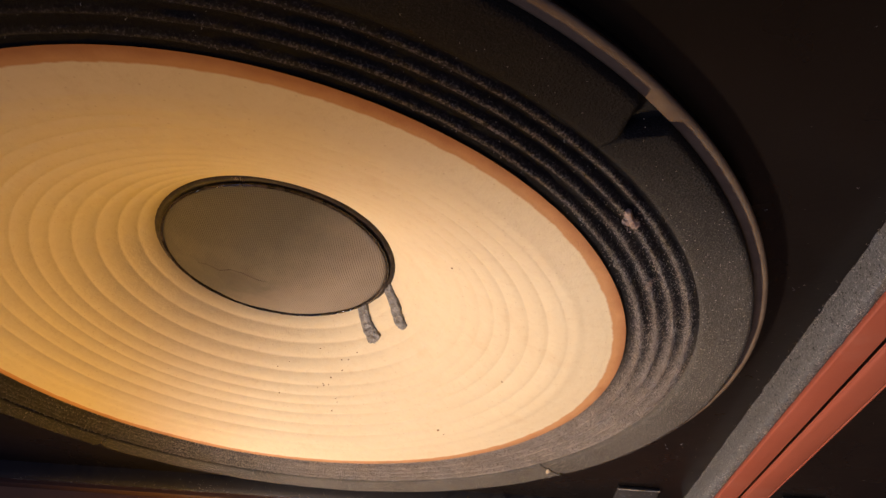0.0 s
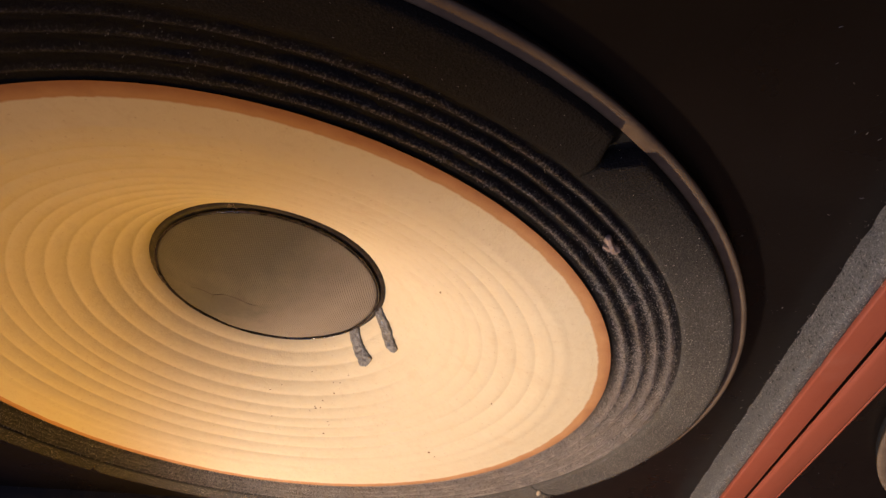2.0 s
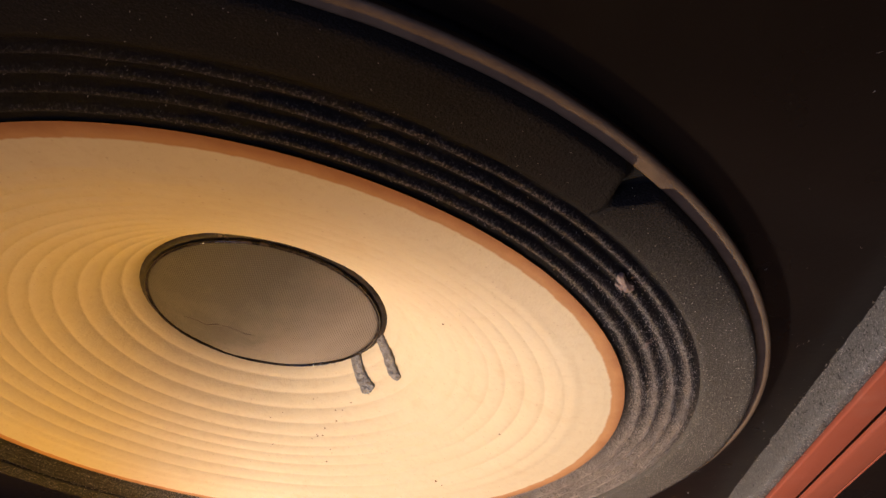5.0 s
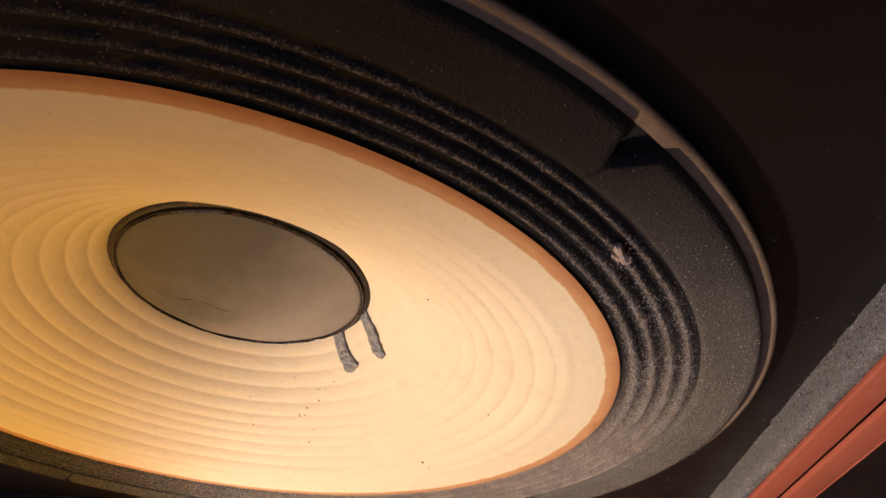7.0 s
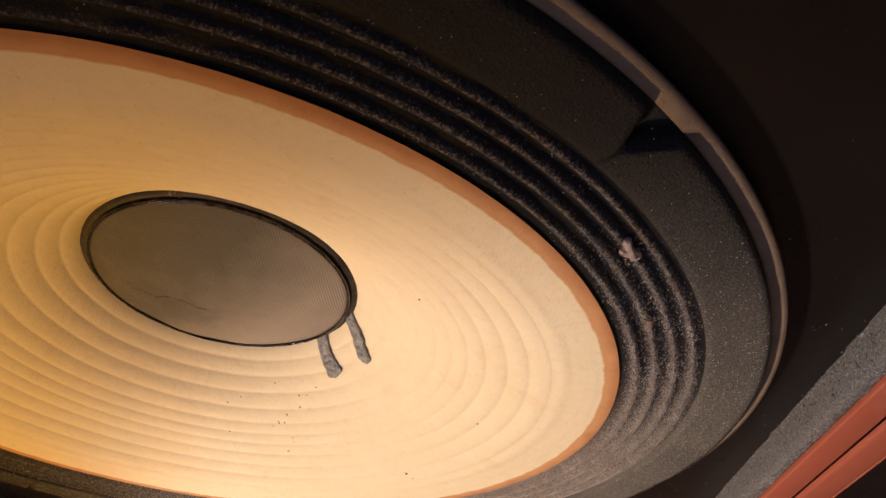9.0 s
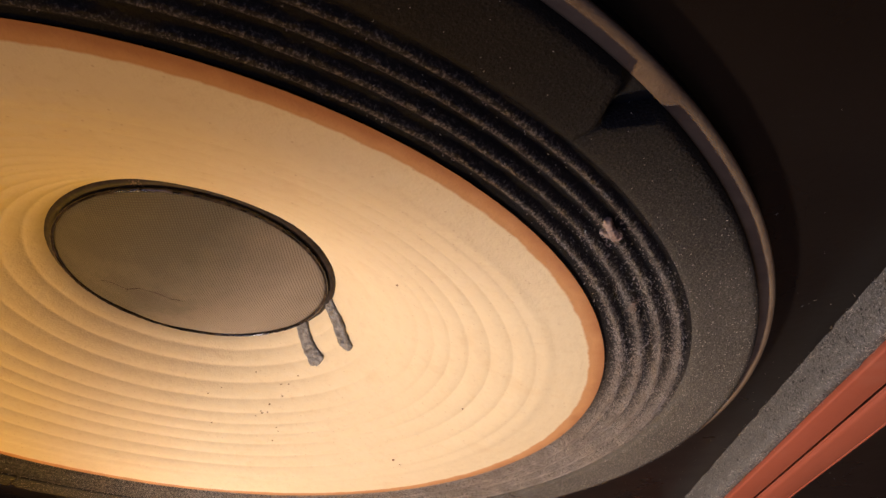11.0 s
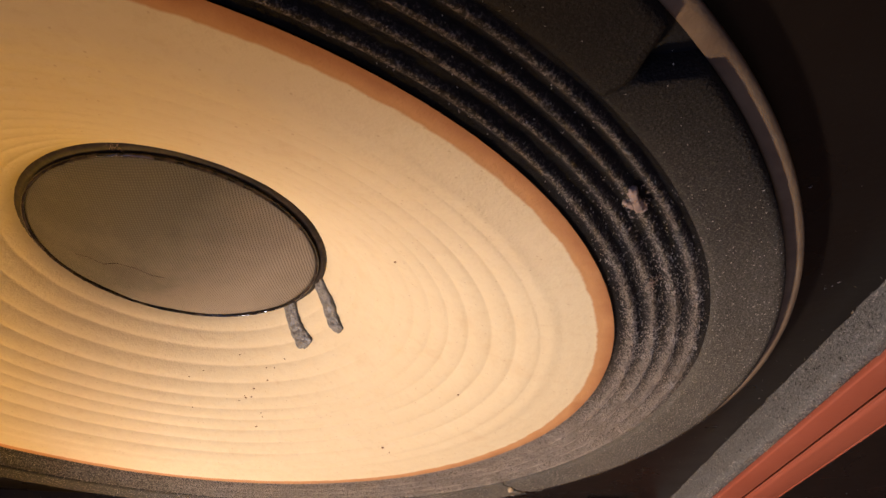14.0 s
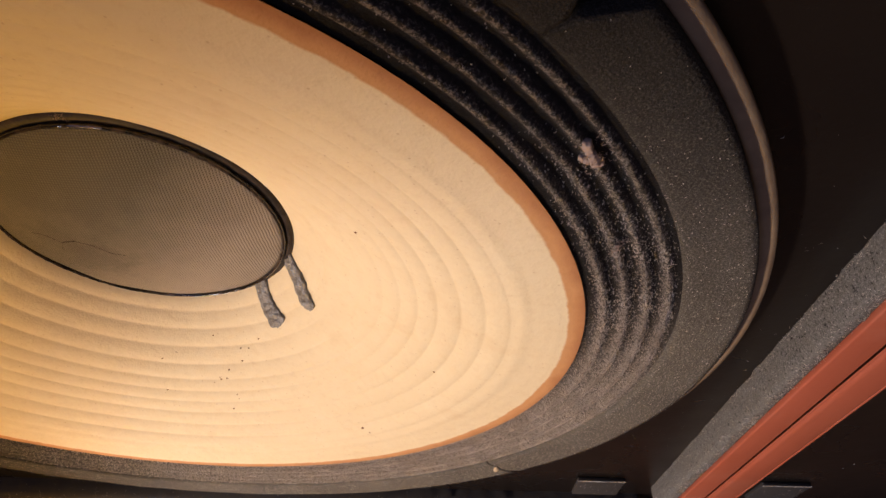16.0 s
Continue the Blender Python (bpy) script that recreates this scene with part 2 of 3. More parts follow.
def lathe(profile, n=256, wobble=None, start=0.0, stop=None, closed=False):
    """Turns (radius, height) pairs round the z axis; wobble(r, angle, z) gives a small shift of z."""
    bm = bmesh.new()
    full = stop is None
    stop = 2 * math.pi if full else stop
    count = n if full else n + 1
    rings = []
    for k in range(count):
        a = start + (stop - start) * k / n
        ring = []
        for r, z in profile:
            dz = wobble(r, a, z) if wobble else 0.0
            ring.append(bm.verts.new((r * math.cos(a), r * math.sin(a), z + dz)))
        rings.append(ring)
    pairs = range(n)
    steps = len(profile) if closed else len(profile) - 1
    for k in pairs:
        p, q = rings[k], rings[(k + 1) % count]
        for i in range(steps):
            j = (i + 1) % len(profile)
            bm.faces.new((p[i], q[i], q[j], p[j]))
    if not full and closed:
        bm.faces.new(rings[0])
        bm.faces.new(list(reversed(rings[-1])))
    return bm


def box(bm, x0, x1, y0, y1, z0, z1, bevel=0.0, segs=2):
    got = bmesh.ops.create_cube(bm, size=1.0)
    for v in got["verts"]:
        v.co = Vector(((x0 + x1) / 2 + v.co.x * (x1 - x0), (y0 + y1) / 2 + v.co.y * (y1 - y0), (z0 + z1) / 2 + v.co.z * (z1 - z0)))
    if bevel:
        edges = list({e for v in got["verts"] for e in v.link_edges})
        bmesh.ops.bevel(bm, geom=edges, offset=bevel, segments=segs, affect="EDGES", profile=0.5)
    return bm


def boxed(*a, **k):
    return box(bmesh.new(), *a, **k)


# ---- the setting ----
def slab(name, x0, x1, y0, y1, z0, z1, material):
    return tagged(link(name, boxed(x0, x1, y0, y1, z0, z1), material, False), kind="structure")


slab("floor", -2.1, 2.1, -2.1, 0.9, -0.1, 0.0, FLOOR)
slab("wall_north", -2.1, 2.1, 0.8, 0.9, 0.0, 2.4, WALL)
slab("wall_west", -2.1, -2.0, -2.0, 0.8, 0.0, 2.4, WALL)
slab("wall_east", 2.0, 2.1, -2.0, 0.8, 0.0, 2.4, WALL)
slab("ceiling", -2.1, 2.1, -2.1, 0.9, 2.4, 2.5, WALL)
for nm, dims in (("wall_south", (-2.1, -1.4, 0, 2.4)), ("wall_south_b", (-0.4, 2.1, 0, 2.4)),
                 ("wall_south_c", (-1.4, -0.4, 0, 0.9)), ("wall_south_d", (-1.4, -0.4, 2.1, 2.4))):
    slab(nm, dims[0], dims[1], -2.1, -2.0, dims[2], dims[3], WALL)

# ---- the loudspeaker cabinets ----
BAFFLE = -0.0055      # panel face
RIM = 0.0055          # front of the red cabinet edge
INNER, OUTER = 0.1838, 0.1925
TALL = 0.43           # top of the cabinet over the axis
HOLE = 0.158


def panel_with_hole(x0, x1, y0, y1, z0, z1, r, n=96):
    """A panel with a round opening cut through it."""
    bm = bmesh.new()
    loops = []
    for z in (z1, z0):
        inner, outer = [], []
        for k in range(n):
            a = 2 * math.pi * k / n
            c, s = math.cos(a), math.sin(a)
            inner.append(bm.verts.new((r * c, r * s, z)))
            d = min((x1 if c > 0 else -x0) / abs(c) if abs(c) > 1e-9 else 1e9, (y1 if s > 0 else -y0) / abs(s) if abs(s) > 1e-9 else 1e9)
            outer.append(bm.verts.new((c * d, s * d, z)))
        loops.append((inner, outer))
    # corners
    for k in range(n):
        j = (k + 1) % n
        (i1, o1), (i0, o0) = loops
        bm.faces.new((i1[k], o1[k], o1[j], i1[j]))
        bm.faces.new((i0[j], o0[j], o0[k], i0[k]))
        bm.faces.new((i1[j], i0[j], i0[k], i1[k]))
        bm.faces.new((o1[k], o0[k], o0[j], o1[j]))
        pk, pj = o1[k].co, o1[j].co
        if abs(pk.x - pj.x) > 1e-6 and abs(pk.y - pj.y) > 1e-6:
            cx = x1 if max(pk.x, pj.x) > x1 - 1e-6 else x0
            cy = y1 if max(pk.y, pj.y) > y1 - 1e-6 else y0
            for o in (o1, o0):
                v = bm.verts.new((cx, cy, o[k].co.z))
                bm.faces.new((o[k], v, o[j]))
    return bm


def cabinet(m, label, left, right, wall=OUTER - INNER):
    """left, right: distance of the inner side faces from the woofer's axis."""
    c = thing("loudspeaker_cabinet", m, label, "loudspeaker", "pair of loudspeaker cabinets")
    part("baffle", panel_with_hole(-left, right, -INNER, TALL - wall, BAFFLE - 0.016, BAFFLE, HOLE), LACQUER, c, "satin black lacquered front panel", False)
    for x0, x1 in ((-left - wall, -left), (right, right + wall)):
        side = part("side_panel", boxed(x0 + 0.0003, x1 - 0.0003, -0.193, TALL, -0.30, RIM - 0.0022), LACQUER, c, "black side panel with a red front edge", False)
        part("front_edge", boxed(x0, x1, -0.193, TALL, RIM - 0.0022, RIM, bevel=0.0006 if wall < 0.01 else 0.0019, segs=4), RED, side, "red painted front edge")
    part("bottom_panel", boxed(-left + 0.0002, right - 0.0002, -0.193, -INNER, -0.299, RIM - 0.0003, bevel=0.0004, segs=2), DIM_RED, c, "red-brown bottom panel, coloured darker to stand for shade")
    part("top_panel", boxed(-left + 0.0002, right - 0.0002, TALL - wall, TALL, -0.299, RIM - 0.0003, bevel=0.0004, segs=2), RED, c, "red painted top panel")
    for s in (-1, 1):
        x0, x1 = sorted((s * 0.1435, s * 0.1640))
        if (s > 0) == (right < left):
            part("felt_pad", boxed(x0, x1, -0.172, -0.1485, BAFFLE, BAFFLE + 0.0020, bevel=0.0005), PAD, c, "small grey fastening pad")
    part("back_panel", boxed(-left, right, -INNER, TALL - wall, -0.299, -0.285), LACQUER, c, "", False)
    return c


def felt_bar(x0, x1, y0, y1, z0, z1, lean=0.0, along="y", seed=1):
    """A felt strip with rounded shoulders and a ragged border."""
    bm = bmesh.new()
    n = 220
    prof = [(0.0, 0.0), (0.02, 0.35), (0.10, 0.75), (0.24, 0.95), (0.5, 1.0), (0.8, 0.97), (0.97, 0.96), (1.0, 0.93), (1.0, 0.0)]
    rows = []
    for k in range(n + 1):
        t = k / n
        row = []
        for i, (p, h) in enumerate(prof):
            rag = 0.0006 * noise.noise(Vector((t * 90, i * 0.6, seed))) + 0.0004 * noise.noise(Vector((t * 300, i * 2.0, seed)))
            if i >= 6:
                rag = 0.0
            if along == "y":
                x = x0 + (x1 - x0) * p + lean * t * (1 - p) + rag
                row.append(bm.verts.new((x, y0 + (y1 - y0) * t, z0 + (z1 - z0) * h + (rag if 0 < h else 0))))
            else:
                y = y1 - (y1 - y0) * p + lean * t * (1 - p) + rag
                row.append(bm.verts.new((x0 + (x1 - x0) * t, y, z0 + (z1 - z0) * h + (rag if 0 < h else 0))))
        rows.append(row)
    for a, b in zip(rows, rows[1:]):
        for i in range(len(prof) - 1):
            bm.faces.new((a[i], a[i + 1], b[i + 1], b[i]))
    bm.faces.new(rows[0])
    bm.faces.new(list(reversed(rows[-1])))
    return bm


SECOND = OUTER + 0.0019 + 0.0109 + 0.1810
main_cabinet = cabinet(FRONT, "black loudspeaker cabinet with red painted edges and felt-lined front", 0.262, INNER)
other_cabinet = cabinet(FRONT @ pose(SECOND, 0, 0), "black loudspeaker cabinet with red edges standing beside its twin", 0.1810, 0.262, 0.0109)
part("felt_strip", felt_bar(0.1785, INNER - 0.00002, -0.165, TALL - 0.02, BAFFLE, 0.0042, 0.002, "y", 1), FELT, main_cabinet, "dusty grey felt strip")
part("felt_strip", felt_bar(-0.261, INNER - 0.009, -INNER + 0.0003, -0.1765, BAFFLE, 0.0030, 0.0, "x", 2), PAD, main_cabinet, "black felt strip flecked with white lint")

# ---- the woofer ----
CONE_R, CAP_R, CAP_Z = 0.125, 0.0444, -0.0370
RING_BULGE = 0.082
CRESTS = (0.1290, 0.1337, 0.1383, 0.1428)
CREASES = (0.0448, 0.0494, 0.0547, 0.0606, 0.0668, 0.0727, 0.0777, 0.0827, 0.0882, 0.0946, 0.1010, 0.1073)


LEFT = ((0.0262, -0.0328), (0.028, -0.0399), (0.0298, -0.0433), (0.0319, -0.0464))
RIGHT = ((0.0385, -0.0180), (0.0422, -0.0257), (0.0431, -0.0303), (0.0447, -0.0341))


def cone_line(r):
    """Flared cone: nearly flat lip, straight flank, steeper throat."""
    if r > 0.1076:
        u = (CONE_R - r) / (CONE_R - 0.1076)
        return -0.0025 * (0.55 * u + 0.45 * u * u)
    if r > 0.0828:
        return -0.0025 - 0.391 * (0.1076 - r)
    d = 0.0828 - r
    return -0.0122 - 0.42 * d - 5.9 * d * d


def cone_height(r):
    """The flare with convex rounded rings that meet in creases."""
    z = cone_line(r)
    for lo, hi in zip(CREASES, CREASES[1:]):
        if lo < r < hi:
            u = (r - lo) / (hi - lo)
            z += RING_BULGE * (hi - lo) * (4 * u * (1 - u)) ** 0.85
    if CREASES[-1] < r < CREASES[-1] + 0.006:
        u = (r - CREASES[-1]) / 0.012
        z += RING_BULGE * 0.006 * (math.sin(2 * math.pi * u) ** 2) * 0.5
    return z


def outer_lip(r):
    """The surround's outer margin climbs onto the gasket."""
    u = min(1.0, max(0.0, (r - 0.1438) / 0.0026))
    return 0.0010 * u * u * (3 - 2 * u)


def woofer(m, label):
    w = thing("woofer", m, label, "woofer", "woofers")
    # pulp cone
    prof = [(0.043 + (CONE_R - 0.043) * i / 250, 0) for i in range(251)]
    prof = [(r, cone_height(r)) for r, _ in prof]
    wob = lambda r, a, z: 0.00016 * noise.noise(Vector((3 * math.cos(a), 3 * math.sin(a), r * 90))) + 0.00005 * noise.noise(Vector((9 * math.cos(a), 9 * math.sin(a), r * 500)))
    part("cone", lathe(prof, 288, wob), PAPER, w, "ribbed cream paper cone with brown edge")
    # corrugated surround
    prof = []
    for i in range(91):
        r = 0.1246 + (0.1478 - 0.1246) * i / 90
        z = 0.0002 + 0.0014 * (i / 90) ** 2
        z += sum(0.0021 * math.exp(-((r - c) / 0.00125) ** 2) for c in CRESTS) - 0.0010 + outer_lip(r)
        prof.append((r, z))
    wob = lambda r, a, z: 0.00025 * noise.noise(Vector((14 * math.cos(a), 14 * math.sin(a), r * 400))) + 0.00012 * noise.noise(Vector((60 * math.cos(a), 60 * math.sin(a), r * 900)))
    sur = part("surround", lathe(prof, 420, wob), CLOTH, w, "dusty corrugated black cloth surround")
    layer = sur.data.attributes.new("crest", "FLOAT", "POINT")
    for v in sur.data.vertices:
        r = math.hypot(v.co.x, v.co.y)
        layer.data[v.index].value = max(math.exp(-((r - c) / 0.0010) ** 2) for c in CRESTS)
    # metal frame with its pale rim
    part("frame_ring", lathe([(0.148, -0.0030), (0.1597, -0.0028), (0.1599, -0.0029), (0.1626, -0.0029), (0.1628, BAFFLE), (0.1500, BAFFLE)], 192, closed=True), DARK, w, "dark metal frame ring")
    rim = lathe([(0.1599, 0.0000), (0.1604, 0.0003), (0.1624, 0.0006), (0.1635, 0.0003), (0.1638, -0.0004), (0.1630, -0.0012), (0.1628, -0.0030), (0.1599, -0.0030)], 300,
                lambda r, a, z: 0.00015 * noise.noise(Vector((24 * math.cos(a), 24 * math.sin(a), r * 300))), closed=True)
    part("rim", rim, EDGE, w, "worn tan rim")
    # four card gasket segments with notched joints
    r0, r1, top, low = 0.1458, 0.1598, 0.0033, -0.0029
    JOINTS = (43.0, 135.0, 225.0, 315.0, 403.0)
    for q in range(4):
        bm = bmesh.new()
        a0, a1 = radians(JOINTS[q] + (0.12 if q < 2 else 0.24)), radians(JOINTS[q + 1] - 0.12)
        n, rr = 320, 10
        grid = []
        for k in range(n + 1):
            a = a0 + (a1 - a0) * k / n
            out = r1
            d0, d1 = (a - a0) * r1, (a1 - a) * r1
            if q == 0 and d0 < 0.0056:
                out = r1 - 0.0090 * (1 - d0 / 0.0056)
            if q == 3 and d1 < 0.0052:
                out = r1 - 0.0090 * (1 - (d1 / 0.0052)) ** 0.85
            if q in (2, 3) and d0 < 0.0036:
                out = r1 - 0.0034 * (1 - d0 / 0.0036)
            if q in (1, 2) and d1 < 0.003:
                out = r1 + 0.0006 * (1 - d1 / 0.003)
            col = []
            for i in range(rr + 1):
                r = r0 + (out - r0) * i / rr
                h = top - 0.0009 * max(0.0, 1 - (r - r0) / 0.013) - 0.0004 * max(0.0, 1 - (r - r0) / 0.001) - 0.0004 * max(0.0, 1 - (out - r) / 0.0016)
                h += 0.0002 * noise.noise(Vector((r * 260, a * 9, q)))
                col.append((r * math.cos(a), r * math.sin(a), h))
            col = [(r0 * math.cos(a), r0 * math.sin(a), low)] + col + [(out * math.cos(a), out * math.sin(a), low)]
            grid.append([bm.verts.new(c) for c in col])
        for a, b in zip(grid, grid[1:]):
            for i in range(len(a) - 1):
                bm.faces.new((a[i], a[i + 1], b[i + 1], b[i]))
        bm.faces.new(grid[0])
        bm.faces.new(list(reversed(grid[-1])))
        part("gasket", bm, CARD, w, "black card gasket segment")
    # dust cap
    dome_height = lambda r: CAP_Z + 0.0017 + 0.0076 * (1 - (r / 0.0416) ** 2)
    dome = [(0.00002 + (0.0416 - 0.00002) * i / 34, 0) for i in range(35)]
    dome = [(r, dome_height(r)) for r, _ in dome] + [(0.0418, dome_height(0.0416) - 0.0006), (0.0417, CAP_Z - 0.002)]
    wob = lambda r, a, z: 0.0004 * noise.noise(Vector((r * 60 * math.cos(a), r * 60 * math.sin(a), 4)))
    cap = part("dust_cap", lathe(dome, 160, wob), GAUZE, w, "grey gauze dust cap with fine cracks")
    flange = [(0.0408, CAP_Z + 0.0001), (0.0418, CAP_Z + 0.0010), (0.0430, CAP_Z + 0.0012), (0.0442, CAP_Z + 0.0009), (0.0449, CAP_Z + 0.0001), (0.0451, CAP_Z - 0.002), (0.0408, CAP_Z - 0.002)]
    part("flange", lathe(flange, 240, lambda r, a, z: 0.00022 * noise.noise(Vector((25 * math.cos(a), 25 * math.sin(a), r * 500))), closed=True), HEM, cap, "dull brown-black cloth hem of the cap")
    bead = [(0.04190 + 0.00060 * math.cos(math.pi * k / 4), CAP_Z + 0.0020 + 0.00060 * math.sin(math.pi * k / 4)) for k in range(8)]
    for line in (((-0.029, 0.0015), (-0.025, 0.0015), (-0.021, -0.001), (-0.016, 0.001), (-0.011, -0.0005), (-0.007, -0.004), (-0.003, -0.005)), ((-0.0205, -0.0008), (-0.0225, -0.004), (-0.023, -0.007))):
        bm = bmesh.new()
        rows = []
        for k, (x, y) in enumerate(line):
            h = dome_height(math.hypot(x, y)) + 0.0003
            wd = 0.00010 if 0 < k < len(line) - 1 else 0.00004
            rows.append([bm.verts.new((x, y + wd, h)), bm.verts.new((x, y, h + 0.00008)), bm.verts.new((x, y - wd, h))])
        for p, q in zip(rows, rows[1:]):
            bm.faces.new((p[0], p[1], q[1], q[0]))
            bm.faces.new((p[1], p[2], q[2], q[1]))
        part("crack", bm, GLUE, cap, "thin dark crack")
    part("bead", lathe(bead, 260, lambda r, a, z: 0.00025 * noise.noise(Vector((25 * math.cos(a), 25 * math.sin(a), r * 500))), closed=True), GLUE, cap, "glossy black adhesive bead")
    # cemented lead-outs: flattened, lumpy braid ending in a blob
    for seed, path, widths in ((3, LEFT, (0.0030, 0.0028, 0.0034, 0.0042)), (8, RIGHT, (0.0027, 0.0030, 0.0028, 0.0033))):
        bm = bmesh.new()
        n, mseg = 30, 12
        rings = []
        for k in range(n + 1):
            t = k / n
            at = [float(np.interp(t, (0, 0.36, 0.68, 1), [p[i] for p in path])) for i in (0, 1)]
            ahead = [float(np.interp(min(1, t + 0.12), (0, 0.36, 0.68, 1), [p[i] for p in path])) - float(np.interp(max(0, t - 0.12), (0, 0.36, 0.68, 1), [p[i] for p in path])) for i in (0, 1)]
            ln = math.hypot(*ahead)
            nx, ny = -ahead[1] / ln, ahead[0] / ln
            half = float(np.interp(t, (0, 0.36, 0.68, 1), widths)) * (1 + 0.14 * noise.noise(Vector((t * 7, seed, 0))))
            if t > 0.9:
                half *= math.sqrt(max(0.12, 1 - ((t - 0.9) / 0.1) ** 2))
            ring = []
            for j in range(mseg + 1):
                b = math.pi * j / mseg
                px, py = at[0] + nx * half * math.cos(b), at[1] + ny * half * math.cos(b)
                lump_z = 1 + 0.55 * noise.noise(Vector((t * 9, j * 0.5, seed))) + 0.3 * noise.noise(Vector((t * 26, j * 1.4, seed)))
                ring.append(bm.verts.new((px, py, cone_line(math.hypot(px, py)) + 0.0001 + 0.0019 * lump_z * math.sin(b) ** 0.7)))
            rings.append(ring)
        for p, q2 in zip(rings, rings[1:]):
            for j in range(mseg):
                bm.faces.new((p[j], p[j + 1], q2[j + 1], q2[j]))
        bm.faces.new(rings[-1])
        part("lead_wire", bm, LEAD, w, "grey cemented lead-out wire")
    return w


main_woofer = woofer(FRONT, "large woofer with ribbed cream cone and dusty black surround")
other_woofer = copy_thing(main_woofer, FRONT @ pose(SECOND, 0, 0))


# ---- lint and crumbs ----
def flat_front(x, y):
    """Height of whatever lies under a point of the front."""
    r = math.hypot(x, y)
    if r < CONE_R:
        return cone_height(r)
    if r < 0.1455:
        z = -0.0008 + 0.0014 * ((r - 0.1246) / 0.0232) ** 2
        return z + sum(0.0021 * math.exp(-((r - c) / 0.00125) ** 2) for c in CRESTS) + outer_lip(r)
    if r < 0.1598:
        return 0.0033 - 0.0009 * max(0.0, 1 - (r - 0.1458) / 0.013)
    return BAFFLE


def fibre(verts, faces, p, heading, length, width, lift, curl, rnd):
    """A curled thread of three short pieces, as a thin raised strip."""
    x, y, z = p
    n = 3
    base = len(verts)
    for k in range(n + 1):
        t = k / n
        w = width * (1 - 0.6 * abs(2 * t - 1))
        dx, dy = -math.sin(heading) * w / 2, math.cos(heading) * w / 2
        h = z + lift * math.sin(math.pi * (0.15 + 0.8 * t))
        verts += [(x + dx, y + dy, h), (x - dx, y - dy, h), (x, y, h + w * 0.6)]
        x += math.cos(heading) * length / n
        y += math.sin(heading) * length / n
        heading += curl * (0.5 + rnd.random())
    for k in range(n):
        a, b = base + 3 * k, base + 3 * k + 3
        faces += [(a, a + 2, b + 2, b), (a + 2, a + 1, b + 1, b + 2), (a + 1, a, b, b + 1)]


def litter(name, points, material, label, lengths, widths, seed, lift=0.0003):
    rnd = random.Random(seed)
    verts, faces = [], []
    for x, y, z in points:
        fibre(verts, faces, (x, y, z), rnd.random() * 2 * math.pi, lengths[0] + (lengths[1] - lengths[0]) * rnd.random() ** 2,
              widths[0] + (widths[1] - widths[0]) * rnd.random(), lift * rnd.random(), rnd.uniform(-0.9, 0.9), rnd)
    me = bpy.data.meshes.new(name)
    me.from_pydata(verts, [], faces)
    me.materials.append(material)
    ob = new(name, me)
    ob.matrix_world = FRONT
    return tagged(ob, label, "dust", kind="stuff")


rnd = random.Random(7)
pts = []
while len(pts) < 40000:
    a = rnd.uniform(-math.pi, math.pi)
    c = rnd.choice(CRESTS) + rnd.gauss(0, 0.0012)
    x, y = c * math.cos(a), c * math.sin(a)
    if 0.1255 < c < 0.1455 and rnd.random() < (0.008 + 0.99 * min(1.0, max(0.0, (0.085 - y) / 0.14))) * (0.08 + 0.92 * min(1.0, max(0.0, (x + 0.04) / 0.12))):
        pts.append((x, y, flat_front(x, y) + 0.00008))
litter("surround_dust", pts, LINT, "pale dust and lint caught on the surround's ridges", (0.00015, 0.0006), (0.00009, 0.00024), 11, 0.0006)
pts = []
while len(pts) < 7000:
    a = rnd.uniform(-math.pi, math.pi)
    c = rnd.uniform(0.1462, 0.1594)
    x, y = c * math.cos(a), c * math.sin(a)
    if rnd.random() < 0.03 + 0.97 * min(1.0, max(0.0, (0.09 - y) / 0.15)):
        pts.append((x, y, flat_front(x, y) + 0.00005))
litter("gasket_dust", pts, LINT, "fine pale dust scattered over the black gasket", (0.00012, 0.0005), (0.00008, 0.00020), 12, 0.0001)
pts = []
for _ in range(150):
    x, y = rnd.uniform(0.150, 0.1795), rnd.uniform(-0.17, 0.20)
    if math.hypot(x, y) > 0.166:
        pts.append((x, y, BAFFLE + 0.00005))
for _ in range(60):
    x, y = rnd.uniform(0.205, 0.27), rnd.uniform(-0.15, 0.10)
    if math.hypot(x - SECOND, y) > 0.166:
        pts.append((x, y, BAFFLE + 0.00005))
for x0, x1 in ((0.1435, 0.1640), (SECOND - 0.1640, SECOND - 0.1435)):
    pts += [(rnd.uniform(x0, x1), -0.1487 + rnd.gauss(0, 0.0002), BAFFLE + 0.0019) for _ in range(420)]
    pts += [(rnd.uniform(x0, x1), rnd.uniform(-0.17, -0.15), BAFFLE + 0.0021) for _ in range(30)]
litter("panel_dust", pts, LINT, "pale specks of dust on the black front panels", (0.0002, 0.0012), (0.00006, 0.00016), 13, 0.0002)
pts = []
def felt_top(u):
    return np.interp(u, (0.0, 0.02, 0.10, 0.24, 0.5, 1.0), (0.0, 0.35, 0.75, 0.95, 1.0, 0.95))


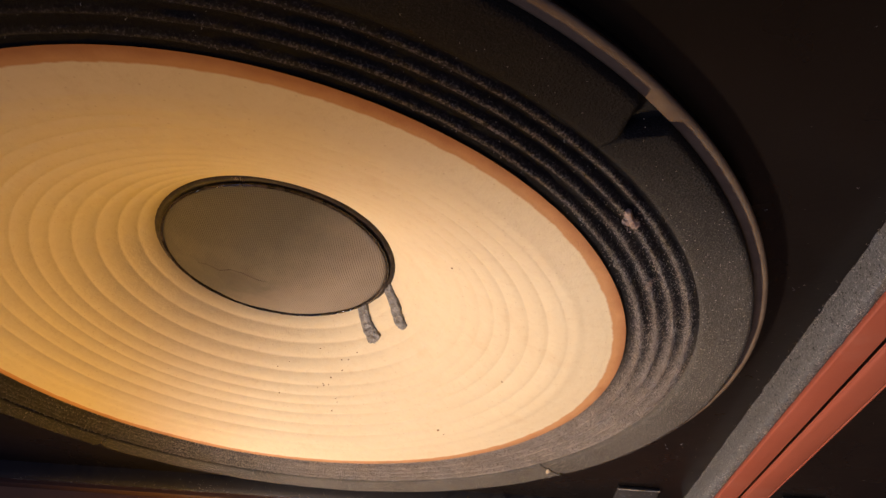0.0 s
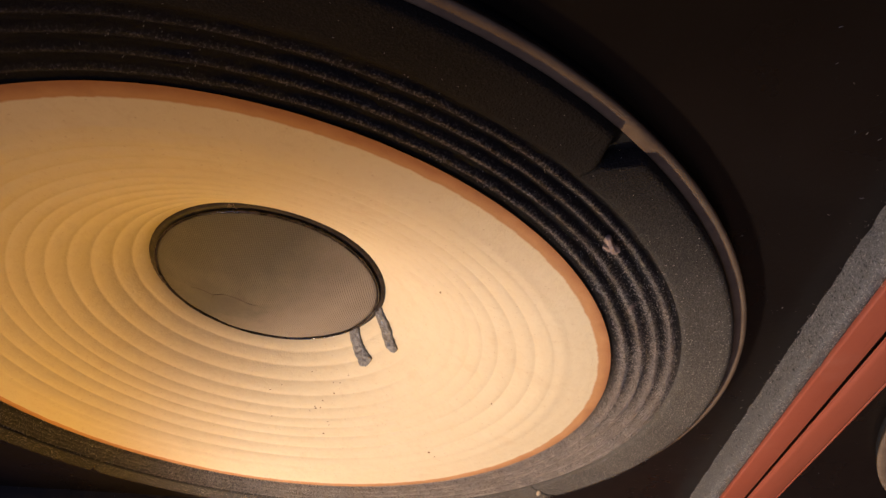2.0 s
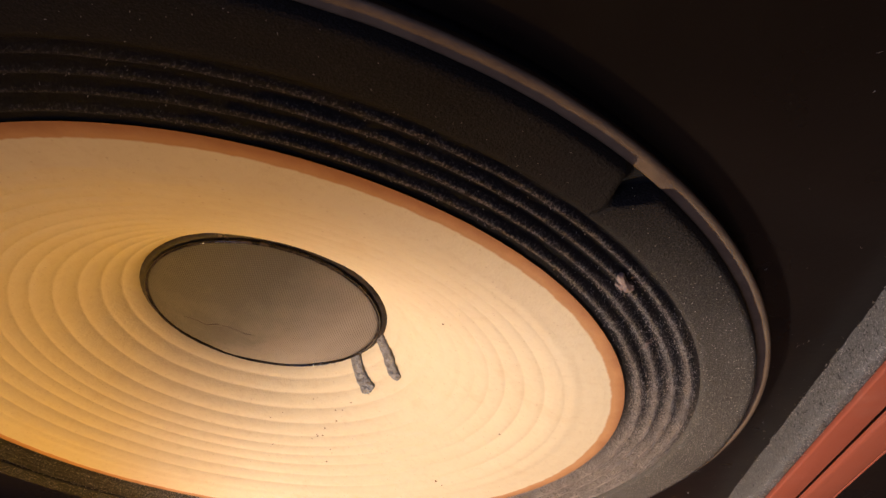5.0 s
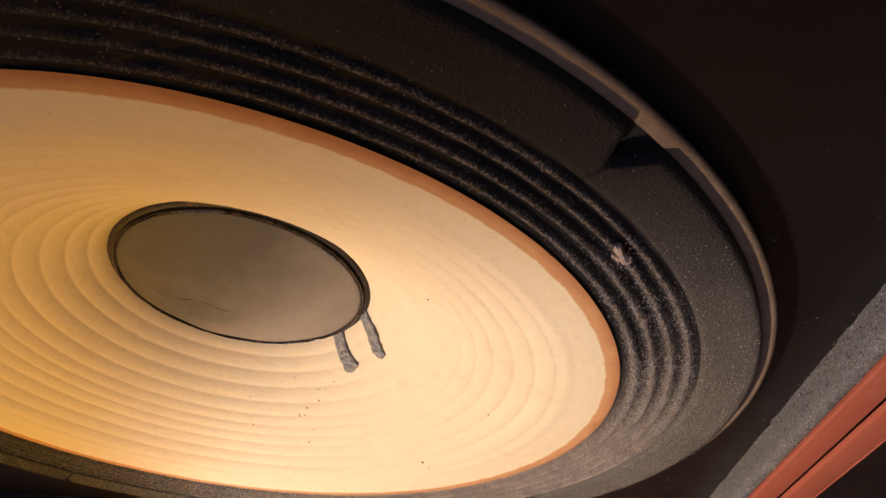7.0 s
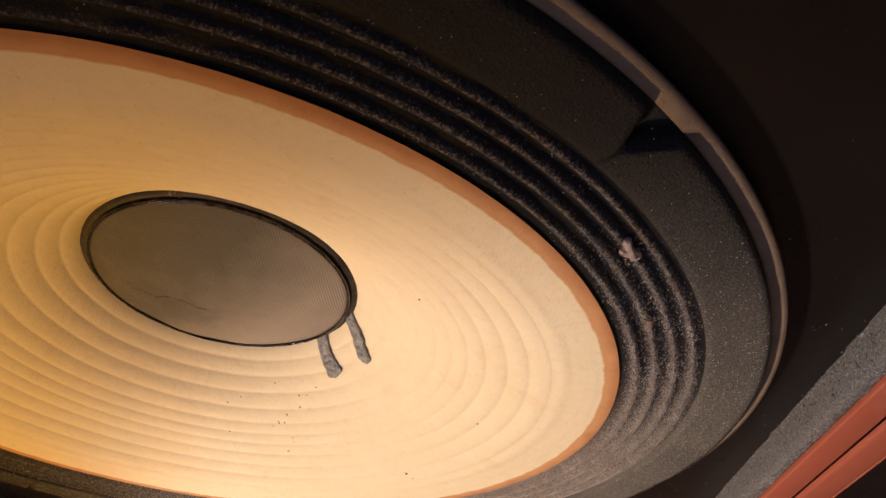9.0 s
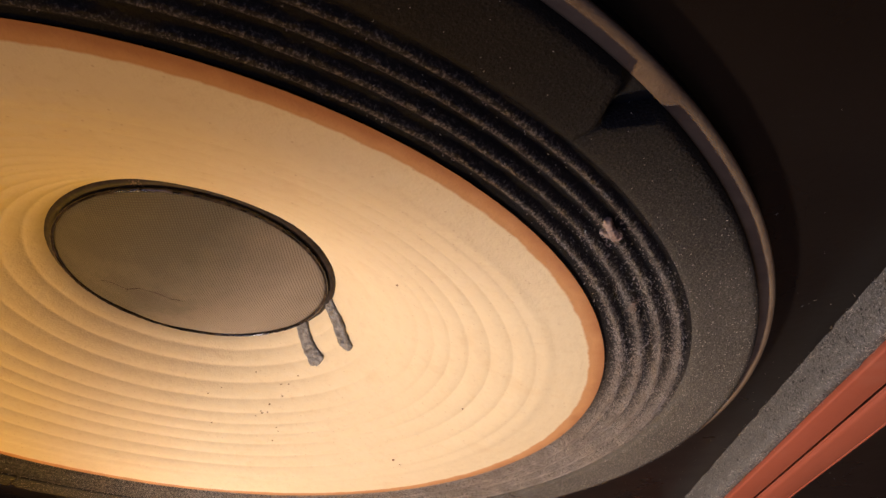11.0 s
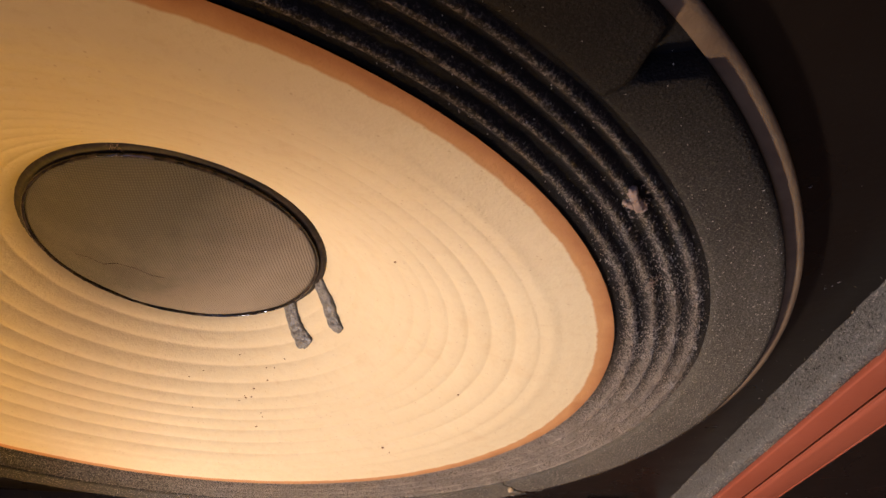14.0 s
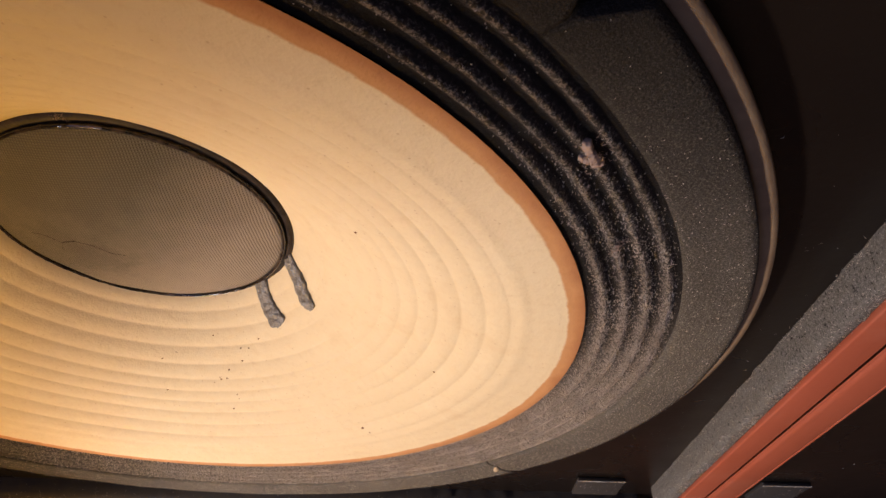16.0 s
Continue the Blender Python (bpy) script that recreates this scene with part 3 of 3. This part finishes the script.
for _ in range(1700):
    u, y = rnd.random(), rnd.uniform(-0.165, 0.16)
    x0 = 0.1785 + 0.002 * (y + 0.165) / 0.575
    pts.append((x0 + (0.1835 - x0) * u, y, BAFFLE + 0.0097 * felt_top(u) + 0.0003))
for _ in range(1500):
    u = rnd.random()
    pts.append((rnd.uniform(-0.20, 0.165), -0.1765 - 0.007 * u, BAFFLE + 0.0085 * felt_top(u) + 0.0003))
pts += [(0.1786 + rnd.gauss(0, 0.0006), rnd.uniform(-0.165, 0.16), BAFFLE + 0.0004 + 0.0015 * rnd.random()) for _ in range(500)]
litter("felt_lint", pts, LINT, "white lint stuck to the grey felt strips", (0.0002, 0.0014), (0.00005, 0.00014), 14, 0.0006)


def crumb(name, x, y, size, material, label, category="crumb", group="", z=None, stretch=(1, 1, 0.6)):
    bm = bmesh.new()
    bmesh.ops.create_icosphere(bm, subdivisions=2, radius=size)
    for v in bm.verts:
        v.co *= 1 + 0.35 * noise.noise(v.co * (1.3 / size) + Vector((x * 900, y * 900, 0)))
        v.co = Vector((v.co.x * stretch[0], v.co.y * stretch[1], v.co.z * stretch[2]))
    ob = link(name, bm, material)
    ob.matrix_world = FRONT @ pose(x, y, (flat_front(x, y) if z is None else z) + size * stretch[2] * 0.5, 0, 0, rnd.uniform(0, 360))
    return tagged(ob, label, category, group)


for x, y, size in ((0.0156, -0.0639, 0.00040), (0.0100, -0.0679, 0.00042), (0.0085, -0.0716, 0.00038), (0.0062, -0.0722, 0.00044), (0.0060, -0.0712, 0.00030),
                   (0.0035, -0.0735, 0.00024), (-0.0146, -0.0766, 0.00036), (0.0083, -0.0852, 0.00042), (0.0231, -0.0545, 0.00034), (0.0157, -0.0594, 0.00032), (0.0189, -0.0587, 0.00030),
                   (0.0111, -0.0782, 0.00030), (0.0115, -0.0800, 0.00026), (-0.0134, -0.0637, 0.00034), (0.0062, -0.0562, 0.00030), (-0.0080, -0.0619, 0.00026),
                   (0.0855, -0.0391, 0.00040), (0.0693, 0.0252, 0.00040), (0.0575, -0.0846, 0.0006), (0.0600, -0.0862, 0.00035)):
    crumb("crumb", x, y, size * 0.85, CRUMB, "tiny brown crumb lying on the cream cone", "crumb", "crumbs on the cone")


def fluff(x, y, spread, count, material, label, seed, zup=0.0012, longest=0.0024):
    r2 = random.Random(seed)
    p = []
    for _ in range(count):
        px, py = x + r2.gauss(0, spread[0]), y + r2.gauss(0, spread[1])
        p.append((px, py, flat_front(px, py) + r2.random() * zup))
    ob = litter("lint_tuft", p, material, label, (0.0006, longest), (0.00008, 0.0002), seed, 0.0008)
    ob["kind"], ob["category"] = "thing", "lint"
    return ob


fluff(0.1170, 0.0748, (0.0013, 0.0018), 40, TUFT, "pinkish tuft of lint bridging two surround ridges", 21, 0.0022)


def lump(places, label):
    """Matted lint: a few soft uneven clots grown together."""
    bm = bmesh.new()
    for x, y, size in places:
        got = bmesh.ops.create_icosphere(bm, subdivisions=3, radius=size * 0.95)
        at = Vector((x, y, flat_front(x, y) + size * 0.35))
        for v in got["verts"]:
            v.co = v.co * (1 + 0.35 * noise.noise(v.co * (1.6 / size) + at * 800)) + at
    ob = link("lint_clot", bm, TUFT)
    ob.matrix_world = FRONT
    return tagged(ob, label, "lint")


lump(((0.1158, 0.0772, 0.0010), (0.1162, 0.0762, 0.0009), (0.1167, 0.0752, 0.0009), (0.1172, 0.0743, 0.0009), (0.1178, 0.0733, 0.0010), (0.1186, 0.0727, 0.0008), (0.1164, 0.0733, 0.0008), (0.1158, 0.0724, 0.0007)), "pinkish matted clot of lint across two ridges")
fluff(0.1258, 0.0472, (0.0005, 0.0006), 40, TUFT, "small white tuft of lint on a surround ridge", 22)
crumb("lint_lump", 0.1258, 0.0472, 0.0006, TUFT, "small white lump of lint on the surround", "lint", z=0.0012)
fluff(-0.0006, 0.0436, (0.0010, 0.0006), 40, TUFT, "straw-coloured fibres stuck on the dust cap edge", 23, 0.0022, 0.0014)
crumb("card_flake", 0.1066, -0.1080, 0.0019, FLAKE, "curled tan flake of card at the gasket joint", "flake", z=0.0028, stretch=(1.6, 0.6, 0.35))
crumb("card_flake", -0.1155, -0.1140, 0.0016, FLAKE, "curled tan flake of card at the gasket joint", "flake", z=0.0012, stretch=(1.8, 0.5, 0.4))
